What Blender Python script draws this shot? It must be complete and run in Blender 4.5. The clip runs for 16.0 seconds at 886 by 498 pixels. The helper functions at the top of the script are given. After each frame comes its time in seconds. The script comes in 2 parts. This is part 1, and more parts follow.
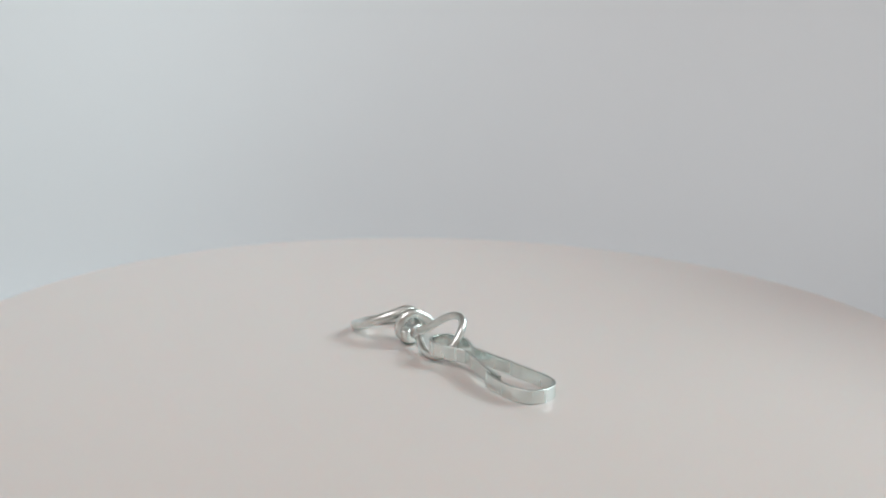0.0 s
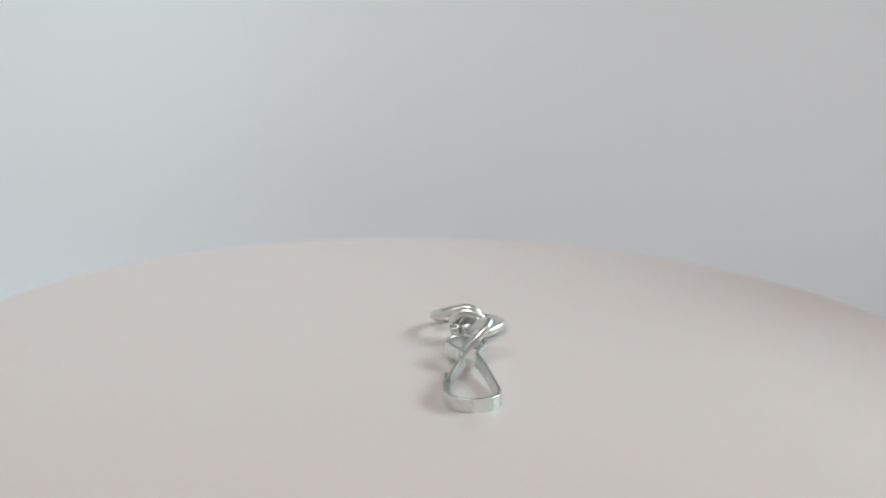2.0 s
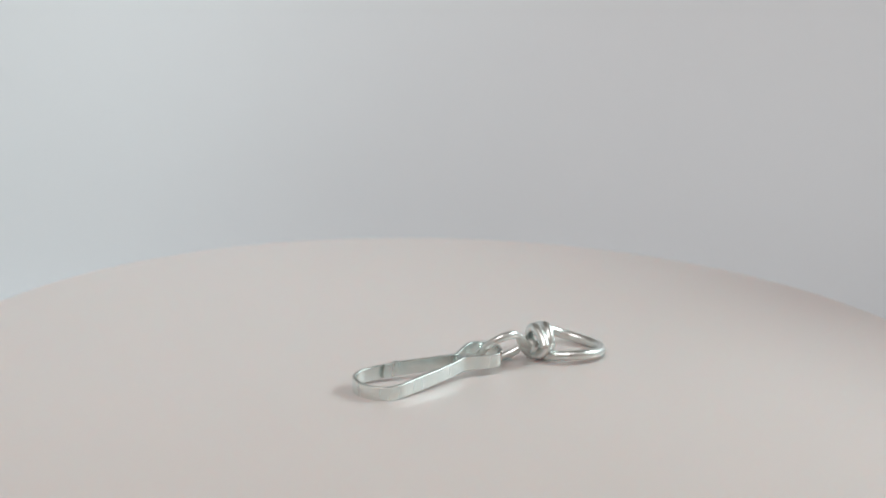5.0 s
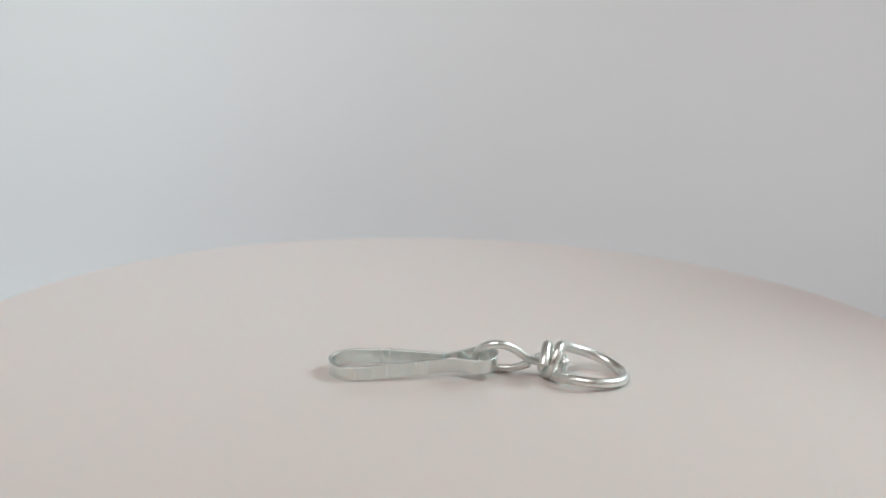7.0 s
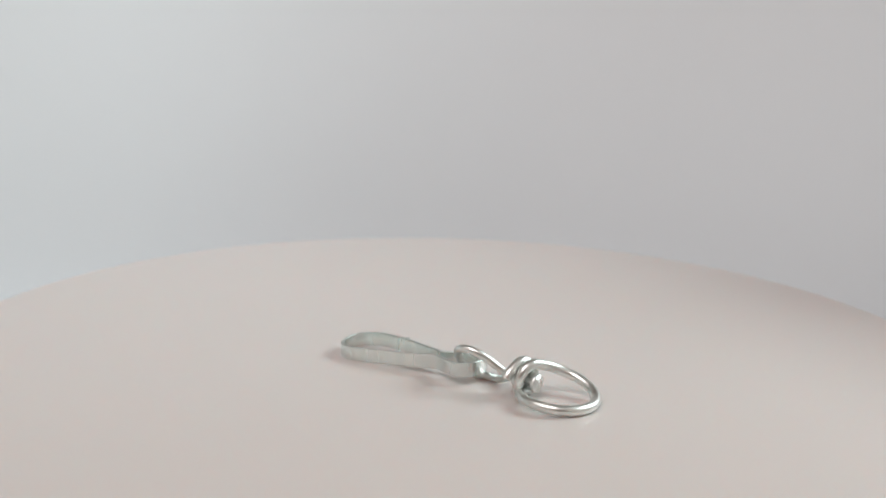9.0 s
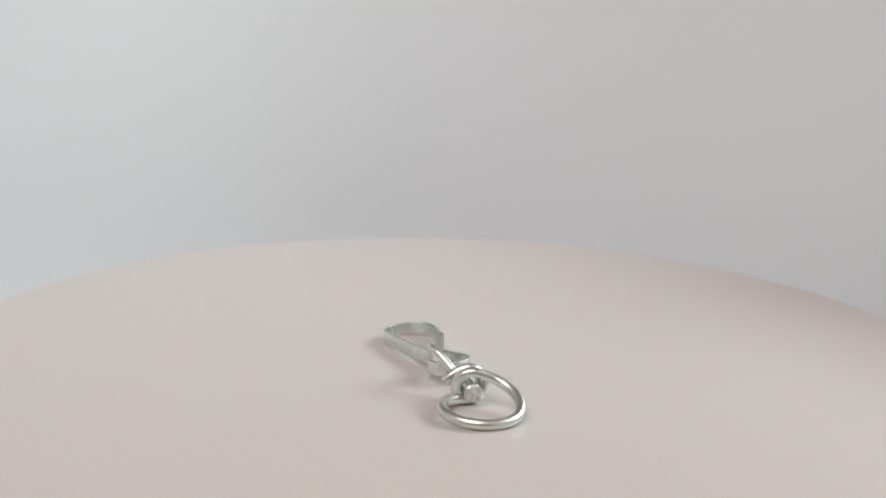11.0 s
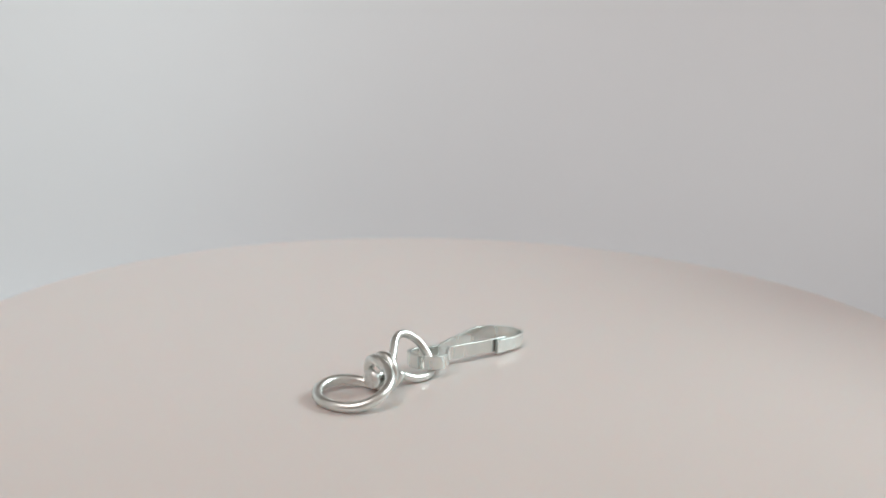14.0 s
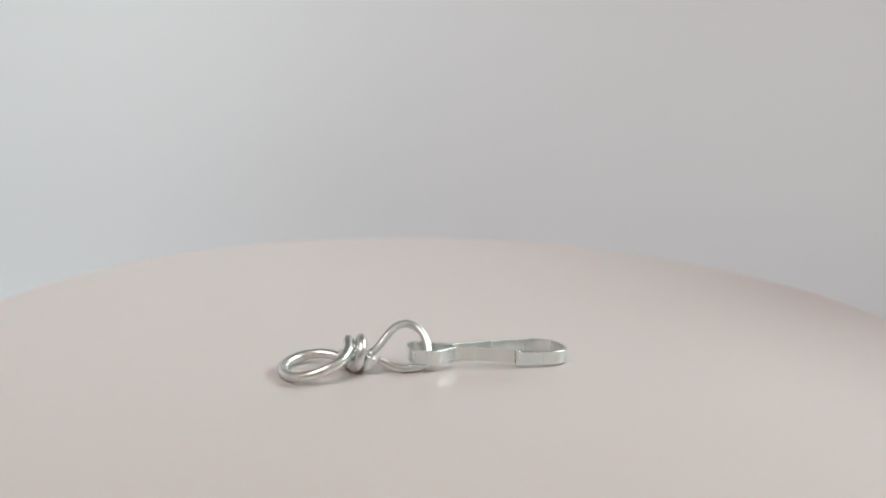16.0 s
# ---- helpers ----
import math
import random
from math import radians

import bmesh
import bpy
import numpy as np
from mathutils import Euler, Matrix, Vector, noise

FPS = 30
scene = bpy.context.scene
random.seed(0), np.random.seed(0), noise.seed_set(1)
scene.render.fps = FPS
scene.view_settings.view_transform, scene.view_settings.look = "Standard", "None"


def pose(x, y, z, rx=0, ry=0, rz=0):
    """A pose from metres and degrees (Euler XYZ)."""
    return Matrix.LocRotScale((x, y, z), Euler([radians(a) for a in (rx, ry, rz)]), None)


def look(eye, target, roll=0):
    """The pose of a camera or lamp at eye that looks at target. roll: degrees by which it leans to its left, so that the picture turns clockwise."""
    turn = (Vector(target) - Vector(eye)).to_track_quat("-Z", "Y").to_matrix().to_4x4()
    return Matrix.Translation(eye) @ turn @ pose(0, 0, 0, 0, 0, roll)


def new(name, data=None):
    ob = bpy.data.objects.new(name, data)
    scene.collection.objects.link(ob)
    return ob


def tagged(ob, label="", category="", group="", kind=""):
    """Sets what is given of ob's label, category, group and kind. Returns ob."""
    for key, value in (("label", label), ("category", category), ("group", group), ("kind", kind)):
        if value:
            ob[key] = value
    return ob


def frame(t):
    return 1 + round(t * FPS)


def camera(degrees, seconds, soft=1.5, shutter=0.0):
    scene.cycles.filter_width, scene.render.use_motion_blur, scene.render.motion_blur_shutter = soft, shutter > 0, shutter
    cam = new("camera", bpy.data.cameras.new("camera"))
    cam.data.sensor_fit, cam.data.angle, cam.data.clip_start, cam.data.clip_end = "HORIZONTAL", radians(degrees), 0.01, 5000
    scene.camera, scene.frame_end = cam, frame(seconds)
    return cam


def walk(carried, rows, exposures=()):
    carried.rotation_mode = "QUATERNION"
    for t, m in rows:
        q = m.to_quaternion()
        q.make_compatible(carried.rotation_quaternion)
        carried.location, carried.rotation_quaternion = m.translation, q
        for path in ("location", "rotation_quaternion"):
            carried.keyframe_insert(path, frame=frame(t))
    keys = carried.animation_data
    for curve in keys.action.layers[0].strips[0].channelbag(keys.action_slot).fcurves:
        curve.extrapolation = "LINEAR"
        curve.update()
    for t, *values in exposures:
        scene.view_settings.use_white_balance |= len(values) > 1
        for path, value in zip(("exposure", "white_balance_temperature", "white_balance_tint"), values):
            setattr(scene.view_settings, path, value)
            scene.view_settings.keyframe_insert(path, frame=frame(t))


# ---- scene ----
cam = camera(28.755, 16.0, soft=1.8)
TOP = 0.785                       # height of the turntable's top over the floor
EYE = Vector((0.0, -0.38094, TOP + 0.12832))
YAW, PITCH = radians(-0.4838), radians(14.6224)
AIM = EYE + Vector((math.sin(YAW) * math.cos(PITCH), math.cos(YAW) * math.cos(PITCH), -math.sin(PITCH)))
STAND = look(EYE, AIM, 1.741)
cam.data.dof.use_dof, cam.data.dof.focus_distance, cam.data.dof.aperture_fstop = True, 0.390, 17.0
walk(cam, [(0.0, STAND), (16.0, STAND)], exposures=[(0.0, 0.0, 6300, 9), (4.0, 0.0, 6330, 9.5), (8.0, 0.0, 6450, 11), (12.0, 0.0, 6550, 12), (16.0, 0.0, 6530, 12)])

# ---- light ----
world = bpy.data.worlds.new("world")
scene.world = world
world.use_nodes = True
world.node_tree.nodes["Background"].inputs[0].default_value = (0.55, 0.65, 0.8, 1)
world.node_tree.nodes["Background"].inputs[1].default_value = 0.3


def area_lamp(name, eye, target, w, h, watts, colour):
    lamp = bpy.data.lights.new(name, "AREA")
    lamp.shape, lamp.size, lamp.size_y, lamp.energy, lamp.color = "RECTANGLE", w, h, watts, colour
    ob = new(name, lamp)
    ob.matrix_world = look(eye, target)
    return ob


area_lamp("window_light", (0.735, 0.26, 1.355), (0.0, 0.04, 0.80), 0.50, 0.34, 6.5, (0.88, 1.0, 0.99))
# added fill lamp, no fixture: brightens the plate and the backdrop from the front
area_lamp("fill_light", (-0.55, -1.1, 2.42), (-0.55, -1.1, 0.0), 1.2, 1.3, 24.9, (1.0, 0.93, 0.915))


# ---- materials ----
def material(name):
    m = bpy.data.materials.new(name)
    m.use_nodes = True
    return m, m.node_tree.nodes, m.node_tree.links, m.node_tree.nodes["Principled BSDF"]


def mottled(name, low, high, scale, rough, bump=0.0, bump_scale=400.0, metal=0.0, spread=0.05, stretch=(1, 1, 1), specular=0.5):
    """A surface with slow stains and fine grain."""
    m, n, l, b = material(name)
    co = n.new("ShaderNodeTexCoord")
    mp = n.new("ShaderNodeMapping")
    mp.inputs["Scale"].default_value = stretch
    l.new(co.outputs["Object"], mp.inputs[0])
    big, fine = n.new("ShaderNodeTexNoise"), n.new("ShaderNodeTexNoise")
    big.inputs["Scale"].default_value, big.inputs["Detail"].default_value = scale, 4
    fine.inputs["Scale"].default_value, fine.inputs["Detail"].default_value = bump_scale, 3
    l.new(mp.outputs[0], big.inputs[0])
    l.new(mp.outputs[0], fine.inputs[0])
    ramp = n.new("ShaderNodeValToRGB")
    ramp.color_ramp.elements[0].position, ramp.color_ramp.elements[0].color = 0.35, (*low, 1)
    ramp.color_ramp.elements[1].position, ramp.color_ramp.elements[1].color = 0.65, (*high, 1)
    l.new(big.outputs[0], ramp.inputs[0])
    l.new(ramp.outputs[0], b.inputs["Base Color"])
    mr = n.new("ShaderNodeMapRange")
    mr.inputs[3].default_value, mr.inputs[4].default_value = rough - spread, rough + spread
    l.new(fine.outputs[0], mr.inputs[0])
    l.new(mr.outputs[0], b.inputs["Roughness"])
    b.inputs["Metallic"].default_value = metal
    b.inputs["Specular IOR Level"].default_value = specular
    if bump:
        bp = n.new("ShaderNodeBump")
        bp.inputs["Strength"].default_value, bp.inputs["Distance"].default_value = bump, 0.0001
        l.new(fine.outputs[0], bp.inputs["Height"])
        l.new(bp.outputs[0], b.inputs["Normal"])
    return m


ZINC = mottled("zinc_plated_strip", (0.75, 0.815, 0.80), (0.84, 0.885, 0.865), 300, 0.26, 0.02, 900, 1.0, 0.05, (1, 1, 0.1))
CUT = mottled("sheared_edge", (0.50, 0.54, 0.52), (0.64, 0.67, 0.655), 900, 0.42, 0.05, 2500, 1.0, 0.08)
RIVET = mottled("pressed_rivet", (0.72, 0.75, 0.735), (0.82, 0.84, 0.825), 500, 0.42, 0.1, 1200, 1.0, 0.08)
WIRE = mottled("zinc_plated_wire", (0.72, 0.745, 0.72), (0.82, 0.845, 0.82), 350, 0.34, 0.02, 900, 1.0, 0.05)
PLATE = mottled("white_plastic", (0.612, 0.572, 0.549), (0.624, 0.583, 0.560), 4.3, 0.28, 0.0, 23, 0.0, 0.006, specular=0.6)
PLATE.node_tree.nodes["Principled BSDF"].inputs["Subsurface Weight"].default_value = 0.5
PLATE.node_tree.nodes["Principled BSDF"].inputs["Subsurface Radius"].default_value = (1.0, 0.6, 0.5)
PLATE.node_tree.nodes["Principled BSDF"].inputs["Subsurface Scale"].default_value = 0.004
PAPER = mottled("white_paper", (0.742, 0.803, 0.837), (0.772, 0.833, 0.867), 5, 0.8, 0.05, 300)
PAINT = mottled("wall_paint", (0.72, 0.71, 0.69), (0.76, 0.75, 0.73), 2, 0.8, 0.1, 60)
# brown chosen for the dark warm streaks it reflects into the wire
BROWN = mottled("reflected_brown", (0.10, 0.05, 0.024), (0.145, 0.075, 0.036), 2, 0.7, 0.1, 60)
CEILING = mottled("ceiling_paint", (0.74, 0.74, 0.73), (0.78, 0.78, 0.77), 2, 0.8, 0.1, 60)
WOOD = mottled("oak", (0.24, 0.15, 0.09), (0.33, 0.22, 0.13), 12, 0.45, 0.1, 120, stretch=(0.15, 1, 1))
BOARD = mottled("floor_boards", (0.20, 0.14, 0.09), (0.28, 0.20, 0.13), 8, 0.5, 0.1, 80, stretch=(1, 0.15, 1))


# ---- mesh helpers ----
def part(name, bm, mat, parent=None, label="", smooth=True):
    me = bpy.data.meshes.new(name)
    bmesh.ops.recalc_face_normals(bm, faces=bm.faces)
    bm.to_mesh(me)
    bm.free()
    me.materials.append(mat)
    for f in me.polygons:
        f.use_smooth = smooth
    if smooth:
        me.set_sharp_from_angle(angle=radians(32))
    ob = new(name, me)
    ob.parent = parent
    return tagged(ob, label)


def box(lo, hi, bevel=0.0):
    bm = bmesh.new()
    bmesh.ops.create_cube(bm, size=1)
    for v in bm.verts:
        v.co = Vector([lo[i] + (v.co[i] + 0.5) * (hi[i] - lo[i]) for i in range(3)])
    if bevel:
        bmesh.ops.bevel(bm, geom=bm.edges[:], offset=bevel, segments=2, affect="EDGES", profile=0.5)
    return bm


def lathe(profile, steps):
    """A solid of revolution round z from (radius, height) pairs; the ends at radius 0 close it."""
    bm = bmesh.new()
    rows = []
    for r, z in profile:
        if r < 1e-7:
            rows.append([bm.verts.new((0, 0, z))])
        else:
            rows.append([bm.verts.new((r * math.cos(2 * math.pi * k / steps), r * math.sin(2 * math.pi * k / steps), z)) for k in range(steps)])
    for a, b in zip(rows, rows[1:]):
        for k in range(steps):
            j = (k + 1) % steps
            quad = [a[k % len(a)], a[j % len(a)], b[j % len(b)], b[k % len(b)]]
            bm.faces.new(list(dict.fromkeys(quad)))
    return bm


def spline(points, steps, closed=False):
    """A centripetal curve through the points, steps to each span."""
    pts = [Vector(p) for p in points]
    ext = [pts[0] * 2 - pts[1], *pts, pts[-1] * 2 - pts[-2]]
    out = []
    for i in range(1, len(ext) - 2):
        p0, p1, p2, p3 = ext[i - 1:i + 3]
        t0 = 0.0
        t1 = t0 + max((p1 - p0).length, 1e-6) ** 0.5
        t2 = t1 + max((p2 - p1).length, 1e-6) ** 0.5
        t3 = t2 + max((p3 - p2).length, 1e-6) ** 0.5
        for k in range(steps):
            t = t1 + (t2 - t1) * k / steps
            a1 = p0 * ((t1 - t) / (t1 - t0)) + p1 * ((t - t0) / (t1 - t0))
            a2 = p1 * ((t2 - t) / (t2 - t1)) + p2 * ((t - t1) / (t2 - t1))
            a3 = p2 * ((t3 - t) / (t3 - t2)) + p3 * ((t - t2) / (t3 - t2))
            b1 = a1 * ((t2 - t) / (t2 - t0)) + a2 * ((t - t0) / (t2 - t0))
            b2 = a2 * ((t3 - t) / (t3 - t1)) + a3 * ((t - t1) / (t3 - t1))
            out.append(b1 * ((t2 - t) / (t2 - t1)) + b2 * ((t - t1) / (t2 - t1)))
    out.append(pts[-1])
    return out


def eased(path, passes):
    """The path with its small kinks smoothed out, the ends held."""
    p = [v.copy() for v in path]
    for _ in range(passes):
        p = [p[0]] + [(p[i - 1] + p[i] * 2 + p[i + 1]) / 4 for i in range(1, len(p) - 1)] + [p[-1]]
    return p


def tube(path, radius, sides=16):
    """A round wire along the path, its ends domed a little."""
    bm = bmesh.new()
    tang = [(path[min(i + 1, len(path) - 1)] - path[max(i - 1, 0)]).normalized() for i in range(len(path))]
    up = tang[0].orthogonal().normalized()
    rings = []
    ends = [(-0.28, 0.45), (-0.2, 0.8)]
    stations = [(path[0] + tang[0] * radius * o, tang[0], radius * s) for o, s in ends]
    stations += [(p, t, radius) for p, t in zip(path, tang)]
    stations += [(path[-1] - tang[-1] * radius * o, tang[-1], radius * s) for o, s in reversed(ends)]
    for p, t, r in stations:
        up = (up - t * up.dot(t)).normalized()
        side = t.cross(up)
        rings.append([bm.verts.new(p + r * (math.cos(2 * math.pi * k / sides) * up + math.sin(2 * math.pi * k / sides) * side)) for k in range(sides)])
    for a, b in zip(rings, rings[1:]):
        for k in range(sides):
            bm.faces.new((a[k], a[(k + 1) % sides], b[(k + 1) % sides], b[k]))
    bm.faces.new(rings[0])
    bm.faces.new(rings[-1][::-1])
    return bm


# ---- room ----
def wall(name, lo, hi, mat, label, category):
    return tagged(part(name, box(lo, hi), mat, smooth=False), label, category, kind="structure")


wall("floor", (-1.7, -1.9, -0.1), (0.85, 1.5, 0.0), BOARD, "brown wooden floor under the table", "floor")
wall("ceiling", (-1.7, -1.9, 2.5), (0.85, 1.5, 2.6), CEILING, "plain white painted ceiling", "ceiling")
wall("wall_west", (-1.7, -1.9, 0.0), (-1.6, 1.5, 2.5), PAINT, "plain beige painted wall", "wall")
# unseen wall behind the camera, brown only to be mirrored in the hook
wall("wall_south", (-1.6, -1.9, 0.0), (0.75, -1.8, 2.5), BROWN, "unseen wall, dark brown for the reflections in the metal", "wall")
wall("wall_north", (-1.6, 1.4, 0.0), (0.75, 1.5, 2.5), PAINT, "plain beige painted wall", "wall")


def window_wall():
    """The wall with the window's opening right through it."""
    y0, y1, z0, z1 = -0.02, 0.54, 1.15, 1.54
    east = tagged(new("wall_east"), "plain beige painted wall with a window opening", "wall", kind="structure")
    for lo, hi in (((0.75, -1.9, 0), (0.85, y0, 2.5)), ((0.75, y1, 0), (0.85, 1.5, 2.5)), ((0.75, y0, 0), (0.85, y1, z0)), ((0.75, y0, z1), (0.85, y1, 2.5))):
        part("panel", box(lo, hi), PAINT, east, smooth=False)


window_wall()


# ---- table, backdrop, turntable ----
def table():
    root = tagged(new("table"), "brown oak table that carries the turntable", "table")
    part("tabletop", box((-0.6, -0.75, 0.705), (0.6, 0.6, 0.735), 0.004), WOOD, root, smooth=False)
    for x in (-0.55, 0.55):
        for y in (-0.7, 0.55):
            part("leg", box((x - 0.03, y - 0.03, 0.0), (x + 0.03, y + 0.03, 0.705), 0.004), WOOD, root, smooth=False)


table()

FOOT, LEAN, RISE = 0.018, 0.40, 0.150     # the card's bend at its foot, its lean back and its height over the table


def card_radius(a):
    """How far from the turntable's axis the card's foot stands, by its bearing in degrees."""
    marks = [(3, 0.170), (20, 0.166), (36, 0.158), (60, 0.158), (90, 0.165), (130, 0.190), (176, 0.26)]
    for (a0, r0), (a1, r1) in zip(marks, marks[1:]):
        if a <= a1:
            k = (a - a0) / (a1 - a0)
            return r0 + (r1 - r0) * k
    return marks[-1][1]


def card_rise(a):
    """How high the card stands at its bearing: full behind the plate, cut down towards its right-hand end."""
    k = min(1.0, max(0.0, (a - 12) / 18))
    return 0.105 + (RISE - 0.105) * k * k * (3 - 2 * k)


def backdrop():
    """White card bent round behind the turntable, its foot swept forward over the table."""
    n = 90
    bearings = [3 + 173 * k / n for k in range(n + 1)]
    radii = [card_radius(a) for a in bearings]
    for _ in range(40):
        radii = [radii[0]] + [(p + 2 * q + r) / 4 for p, q, r in zip(radii, radii[1:], radii[2:])] + [radii[-1]]
    prof = [(-0.04, 0.0), (-0.93 * FOOT, 0.0)]
    prof += [(-0.93 * FOOT + FOOT * math.sin(radians(a)), FOOT - FOOT * math.cos(radians(a))) for a in range(10, 71, 10)]
    prof += [(0.02 * FOOT + (RISE - 0.7 * FOOT) * k / 6, 0.7 * FOOT + (RISE - 0.7 * FOOT) * k / 6) for k in range(1, 7)]
    bm = bmesh.new()
    for thick in (0.0, 0.0012):
        grid = []
        for a, r in zip(bearings, radii):
            c, s = math.cos(radians(a)), math.sin(radians(a))
            row = []
            lean = LEAN * min(1, 0.2 + max(0, a - 10) / 40) * (1 - 0.6 * max(0, a - 80) / 96)
            for o, z in prof:
                o = o * lean if o > 0.03 * FOOT else o
                out = thick * min(1, z / FOOT)
                if z > 0.75 * FOOT:
                    z = 0.7 * FOOT + (z - 0.7 * FOOT) * (card_rise(a) - 0.7 * FOOT) / (RISE - 0.7 * FOOT)
                row.append(bm.verts.new(((r + o + out) * c, (r + o + out) * s, 0.7365 + z - (thick - out))))
            grid.append(row)
        for g, h in zip(grid, grid[1:]):
            for i in range(len(prof) - 1):
                bm.faces.new((g[i], h[i], h[i + 1], g[i + 1]))
    bmesh.ops.bridge_loops(bm, edges=[e for e in bm.edges if e.is_boundary])
    tagged(part("backdrop", bm, PAPER), "curved white paper backdrop behind the turntable", "backdrop", kind="structure")


backdrop()


def turntable():
    root = tagged(new("turntable"), "round white plastic turntable with a softly rounded rim", "turntable")
    root.location = (0, 0, 0.7375)
    base = lathe([(0, 0), (0.078, 0), (0.08, 0.002), (0.08, 0.026), (0.078, 0.0285), (0, 0.0285)], 96)
    part("base", base, PLATE, root, "low round base")
    d = TOP - 0.7375
    prof = [(0, d - 0.0175), (0.10, d - 0.0175), (0.124, d - 0.017), (0.1275, d - 0.016), (0.1290, d - 0.014), (0.1295, d - 0.0105)]
    r0, fillet = 0.1230, 0.0065
    for k in range(16, -1, -1):
        a = radians(90 * k / 16)
        prof.append((r0 + fillet * math.sin(a), d - fillet * (1 - math.cos(a))))
    prof += [(0.10, d), (0.075, d), (0.05, d), (0.025, d), (0.008, d), (0, d)]
    return part("plate", lathe(prof, 192), PLATE, root, "rotating round plate")


plate = turntable()


# ---- swivel snap hook ----
LAY = pose(0.003973, 0.000904, 0, 0, 0, -52.603) @ Matrix.Diagonal((0.001, 0.001, 0.001, 1))
HOOK_TILT = (1.55, -0.06, -0.04)   # height of the strip's lower edge at the neck, its fall along and across the hook


def laid(bm):
    bm.transform(LAY)
    return bm


def strip_hook():
    """The flat spring strip, on edge: nose, bend, spine, neck, eye, neck and gate."""
    nose = [(13.0, -5.55), (15, -5.7), (18.1, -5.92), (20.8, -5.98), (23.35, -5.55), (25.4, -4.2), (26.45, -2.2), (26.65, -0.1), (26.15, 2.1), (25.0, 4.25), (23.0, 5.75), (20.5, 6.1)]
    spine = [(15.9, 5.35), (7.8, 3.75), (1.8, 2.3), (0.4, 1.85), (-0.15, 1.68)]
    eye = [(-0.7, 1.62), (-1.3, 1.66), (-3.5, 2.42), (-5.85, 3.45), (-7.75, 3.84), (-9.5, 3.45), (-10.85, 2.1), (-11.6, -0.05), (-11.45, -2.35), (-10.15, -4.3), (-8.15, -5.1), (-5.9, -4.6), (-3.3, -3.0), (-1.25, -1.72), (-0.75, -1.35)]
    gate = [(-0.2, -1.2), (0.4, -1.32), (1.9, -1.72), (7.95, -3.25), (13.3, -4.6), (17.1, -4.95)]
    path = spline([(x, y, 0) for x, y in nose + spine + eye + gate], 8)
    path = eased(path, 3)
    fold, last = 8 * (len(nose + spine + eye) + 1), len(path) - 1
    th, hs, ch = 0.37, 3.2, 0.08
    section = [(-th, ch), (-th + ch, 0), (th - ch, 0), (th, ch), (th, hs - ch), (th - ch, hs), (-th + ch, hs), (-th, hs - ch)]
    bm = bmesh.new()
    rows = []
    for i, p in enumerate(path):
        t = (path[min(i + 1, len(path) - 1)] - path[max(i - 1, 0)]).normalized()
        n = Vector((-t.y, t.x, 0))
        row = []
        for o, z in section:
            q = p + n * o
            lift = 0.3 * max(0.0, (i - fold) / (last - fold)) - 0.2 * max(0.0, 1 - i / 28)   # the gate rides up, the nose hangs down
            if z > 0.5 * hs:
                lift += 0.42 * max(0.0, 1 - i / 5)       # a raised burr on the nose's sheared corner
            row.append(bm.verts.new((q.x, q.y, HOOK_TILT[0] + HOOK_TILT[1] * q.x + HOOK_TILT[2] * q.y + z + lift)))
        rows.append(row)
    m = len(section)
    for a, b in zip(rows, rows[1:]):
        for k in range(m):
            f = bm.faces.new((a[k], a[(k + 1) % m], b[(k + 1) % m], b[k]))
            f.material_index = int(k not in (3, 7))
    for end in (rows[0], rows[-1][::-1]):
        bm.faces.new(end).material_index = 1
    burr = Vector((5.0, -2.2, HOOK_TILT[0] + HOOK_TILT[1] * 5.0 + hs + 0.2))
    bmesh.ops.create_icosphere(bm, subdivisions=1, radius=0.24, matrix=Matrix.Translation(burr))
    return laid(bm)


PIN_Z, COIL_Z, COIL_R, WIRE_R = 3.7, 4.5, 3.27, 1.18


def swivel_ring():
    """The ring wire: both ends wound round the pin, side by side."""
    def coil(x, a):
        return (x, -0.2 - COIL_R * math.sin(radians(a)), COIL_Z - COIL_R * math.cos(radians(a)))
    first = [(-22.0, 4.6, 4.7), (-22.3, 3.95, 5.8)] + [coil(-24.9 + 0.0108 * a, a) for a in range(215, 9, -20)]
    low = [(-24.4, 1.5, 1.2), (-25.7, 4.6, 1.7), (-28.6, 7.6, 2.25), (-32.75, 8.8, 2.1), (-37.15, 7.45, 1.6), (-40.2, 4.2, 1.27), (-41.25, -0.15, 1.18), (-40.2, -4.4, 1.24), (-37.5, -7.5, 2.1), (-33.45, -8.45, 3.7), (-29.55, -7.3, 5.0), (-27.1, -4.7, 6.5)]
    last = [coil(-26.5 + 0.0172 * (a - 150), a) for a in range(150, 456, 20)]
    return laid(tube(eased(spline(first + low + last, 8), 30), WIRE_R, 18))


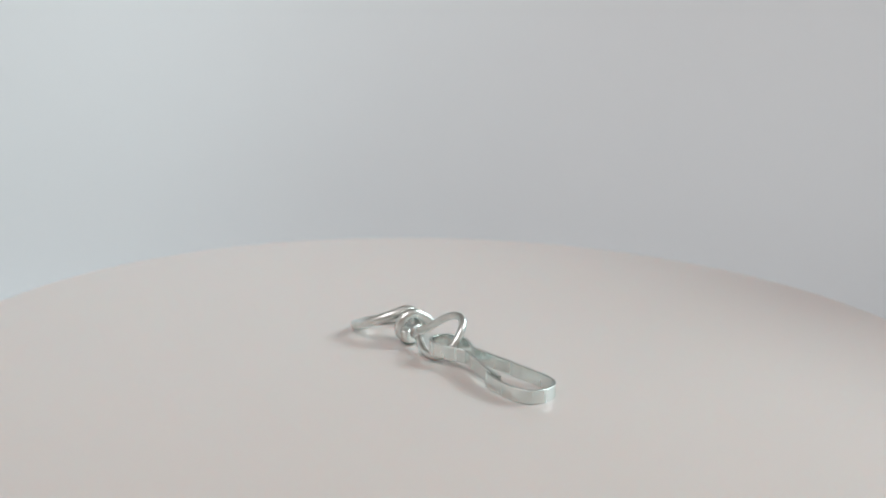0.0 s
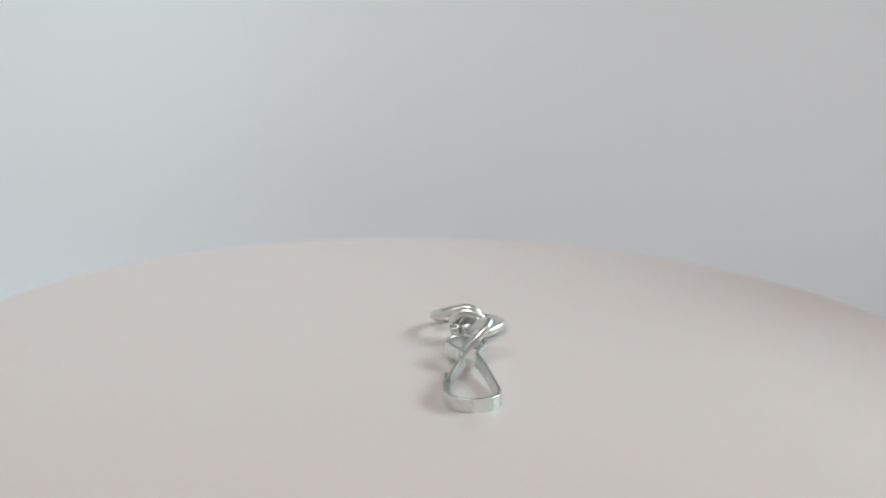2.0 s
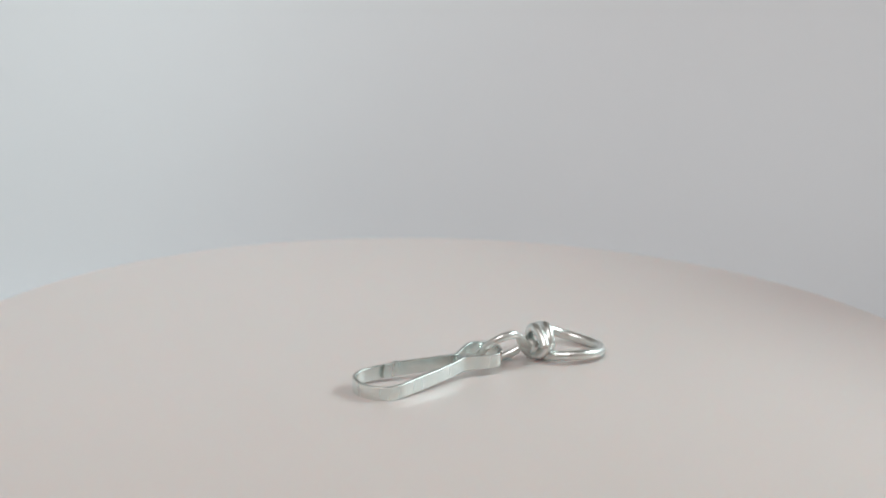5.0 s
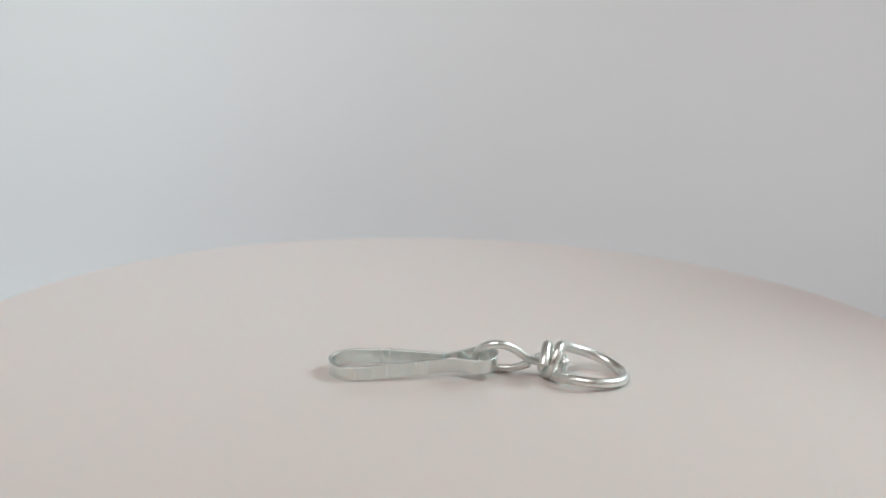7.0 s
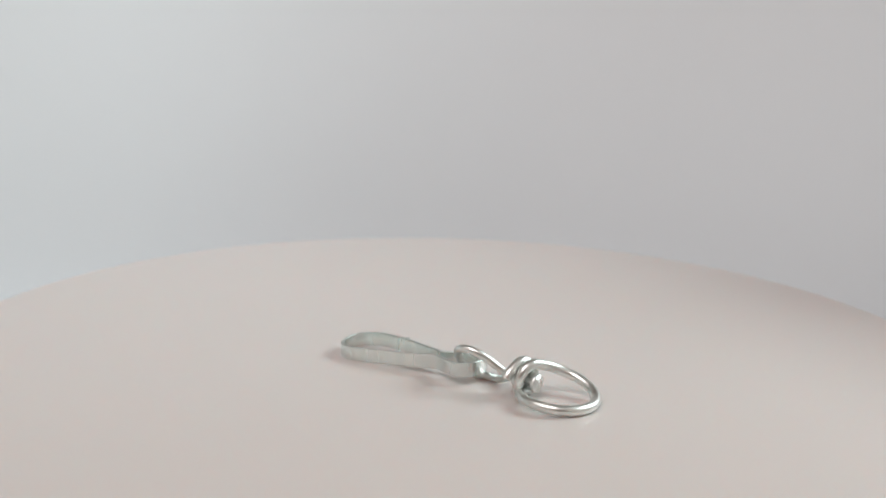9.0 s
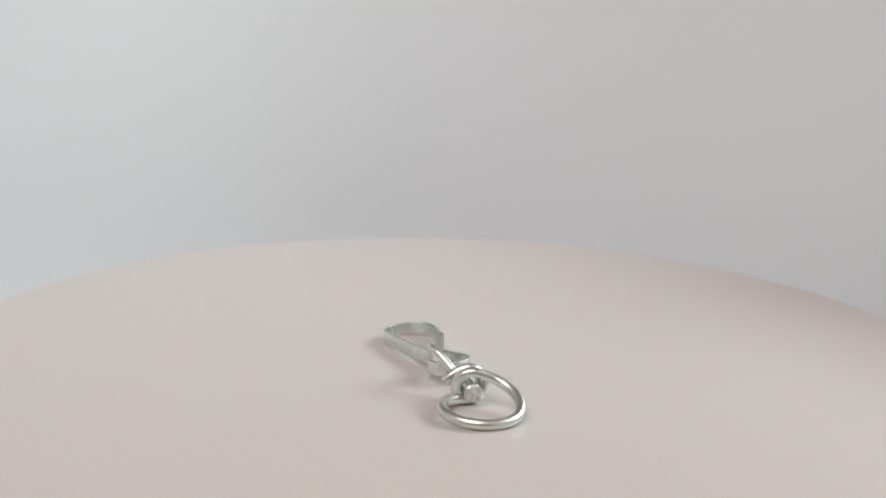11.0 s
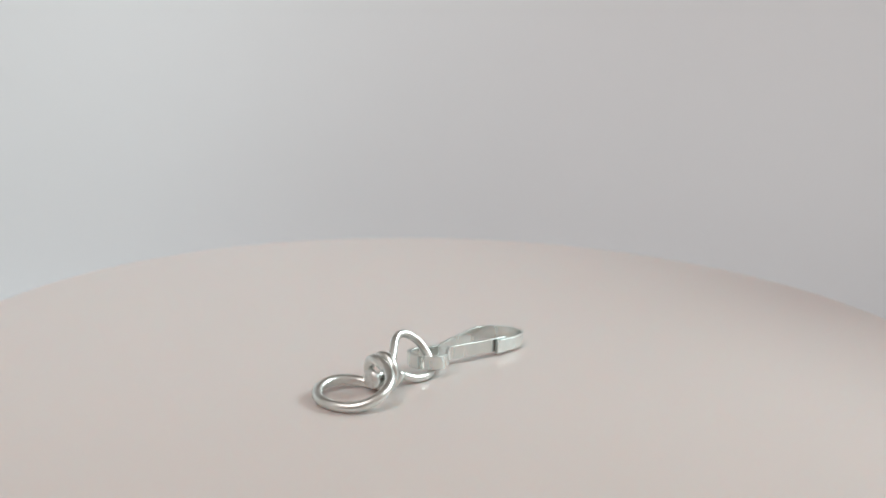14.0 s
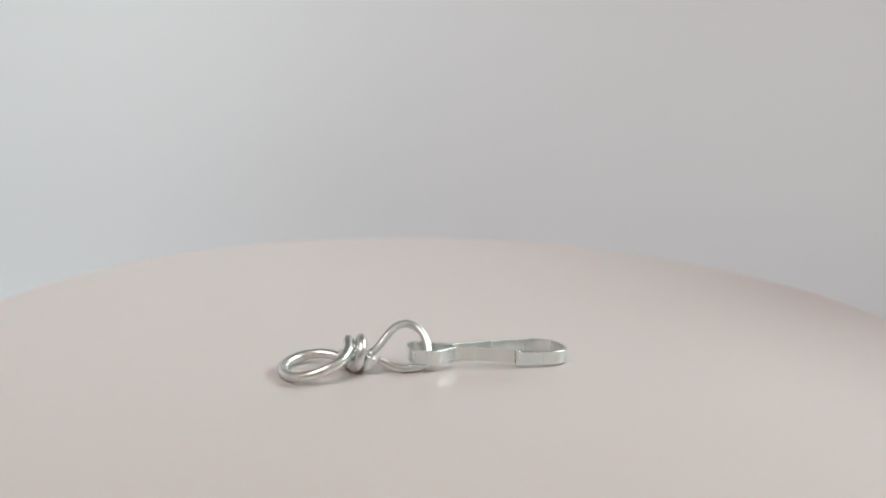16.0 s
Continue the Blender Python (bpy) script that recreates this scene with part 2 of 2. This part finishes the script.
def swivel_loop():
    """The pin's wire, bent into a leaning pear-shaped loop through the hook's eye."""
    pts = [(-27.5, 0, PIN_Z - 0.2), (-22.1, 0.1, 3.85), (-20.35, 0.45, 4.15), (-18.4, 1.4, 5.15), (-15.95, 2.85, 7.3), (-13.65, 4.2, 8.8), (-11.2, 4.75, 9.3), (-8.75, 4.15, 8.6), (-7.15, 2.4, 6.9), (-6.65, 0.25, 4.45), (-7.25, -1.35, 2.25), (-8.95, -2.7, 1.05), (-11.7, -3.3, 0.98), (-14.5, -2.85, 1.05), (-17.0, -2.0, 1.9), (-18.95, -1.35, 2.95)]
    return laid(tube(eased(spline(pts, 8), 12), 0.94, 16))


def pin_head():
    """The hammered rivet head: a flat button with a dented face."""
    bm = lathe([(0, -1.1), (1.75, -1.1), (2.05, -0.9), (2.15, -0.5), (2.08, -0.1), (1.8, 0.15), (1.4, 0.24), (1.0, 0.33), (0.5, 0.3), (0, 0.26)], 32)
    for v in bm.verts:
        if v.co.z > 0:
            v.co.z += 0.4 * noise.noise(v.co * 1.5 + Vector((7, 3, 1)))
            v.co.x, v.co.y = v.co.x * 1.04, v.co.y * 0.96
    bm.transform(pose(-27.6, 0.0, PIN_Z - 0.2, 0, -90, 0))
    return laid(bm)


def pin_collar():
    """The upset shoulder that keeps the coil on the pin, with a small burr on it."""
    bm = lathe([(0, -0.85), (1.35, -0.85), (1.7, -0.65), (1.8, 0.0), (1.66, 0.55), (1.3, 0.85), (0, 0.9)], 28)
    bm.transform(pose(-21.75, -0.1, PIN_Z - 0.2, 0, 90, 0))
    bmesh.ops.create_icosphere(bm, subdivisions=2, radius=0.55, matrix=Matrix.Translation((-21.1, -1.15, PIN_Z + 0.75)))
    return laid(bm)


hook = tagged(new("swivel_snap_hook"), "small zinc-plated steel snap hook with swivel ring on the turntable", "snap hook")
hook.location = (0, 0, TOP)
strip = part("spring_hook", strip_hook(), ZINC, hook, "bent flat steel strip with closed spring gate")
strip.data.materials.append(CUT)
loop = part("swivel_loop", swivel_loop(), WIRE, hook, "bent wire loop through the hook's eye")
part("rivet_head", pin_head(), RIVET, loop, "round rivet head")
part("collar", pin_collar(), RIVET, loop, "round shoulder on the pin")
part("ring", swivel_ring(), WIRE, hook, "thick wire ring wound round the pin")


# ---- movement ----
def motions():
    """The plate and the hook on it turn together, clockwise from above."""
    rate = -18.093
    times = [0.5 * k for k in range(33)]
    walk(hook, [(t, pose(0, 0, TOP, 0, 0, rate * t)) for t in times])
    walk(plate, [(t, pose(0, 0, 0, 0, 0, rate * t)) for t in times])


motions()
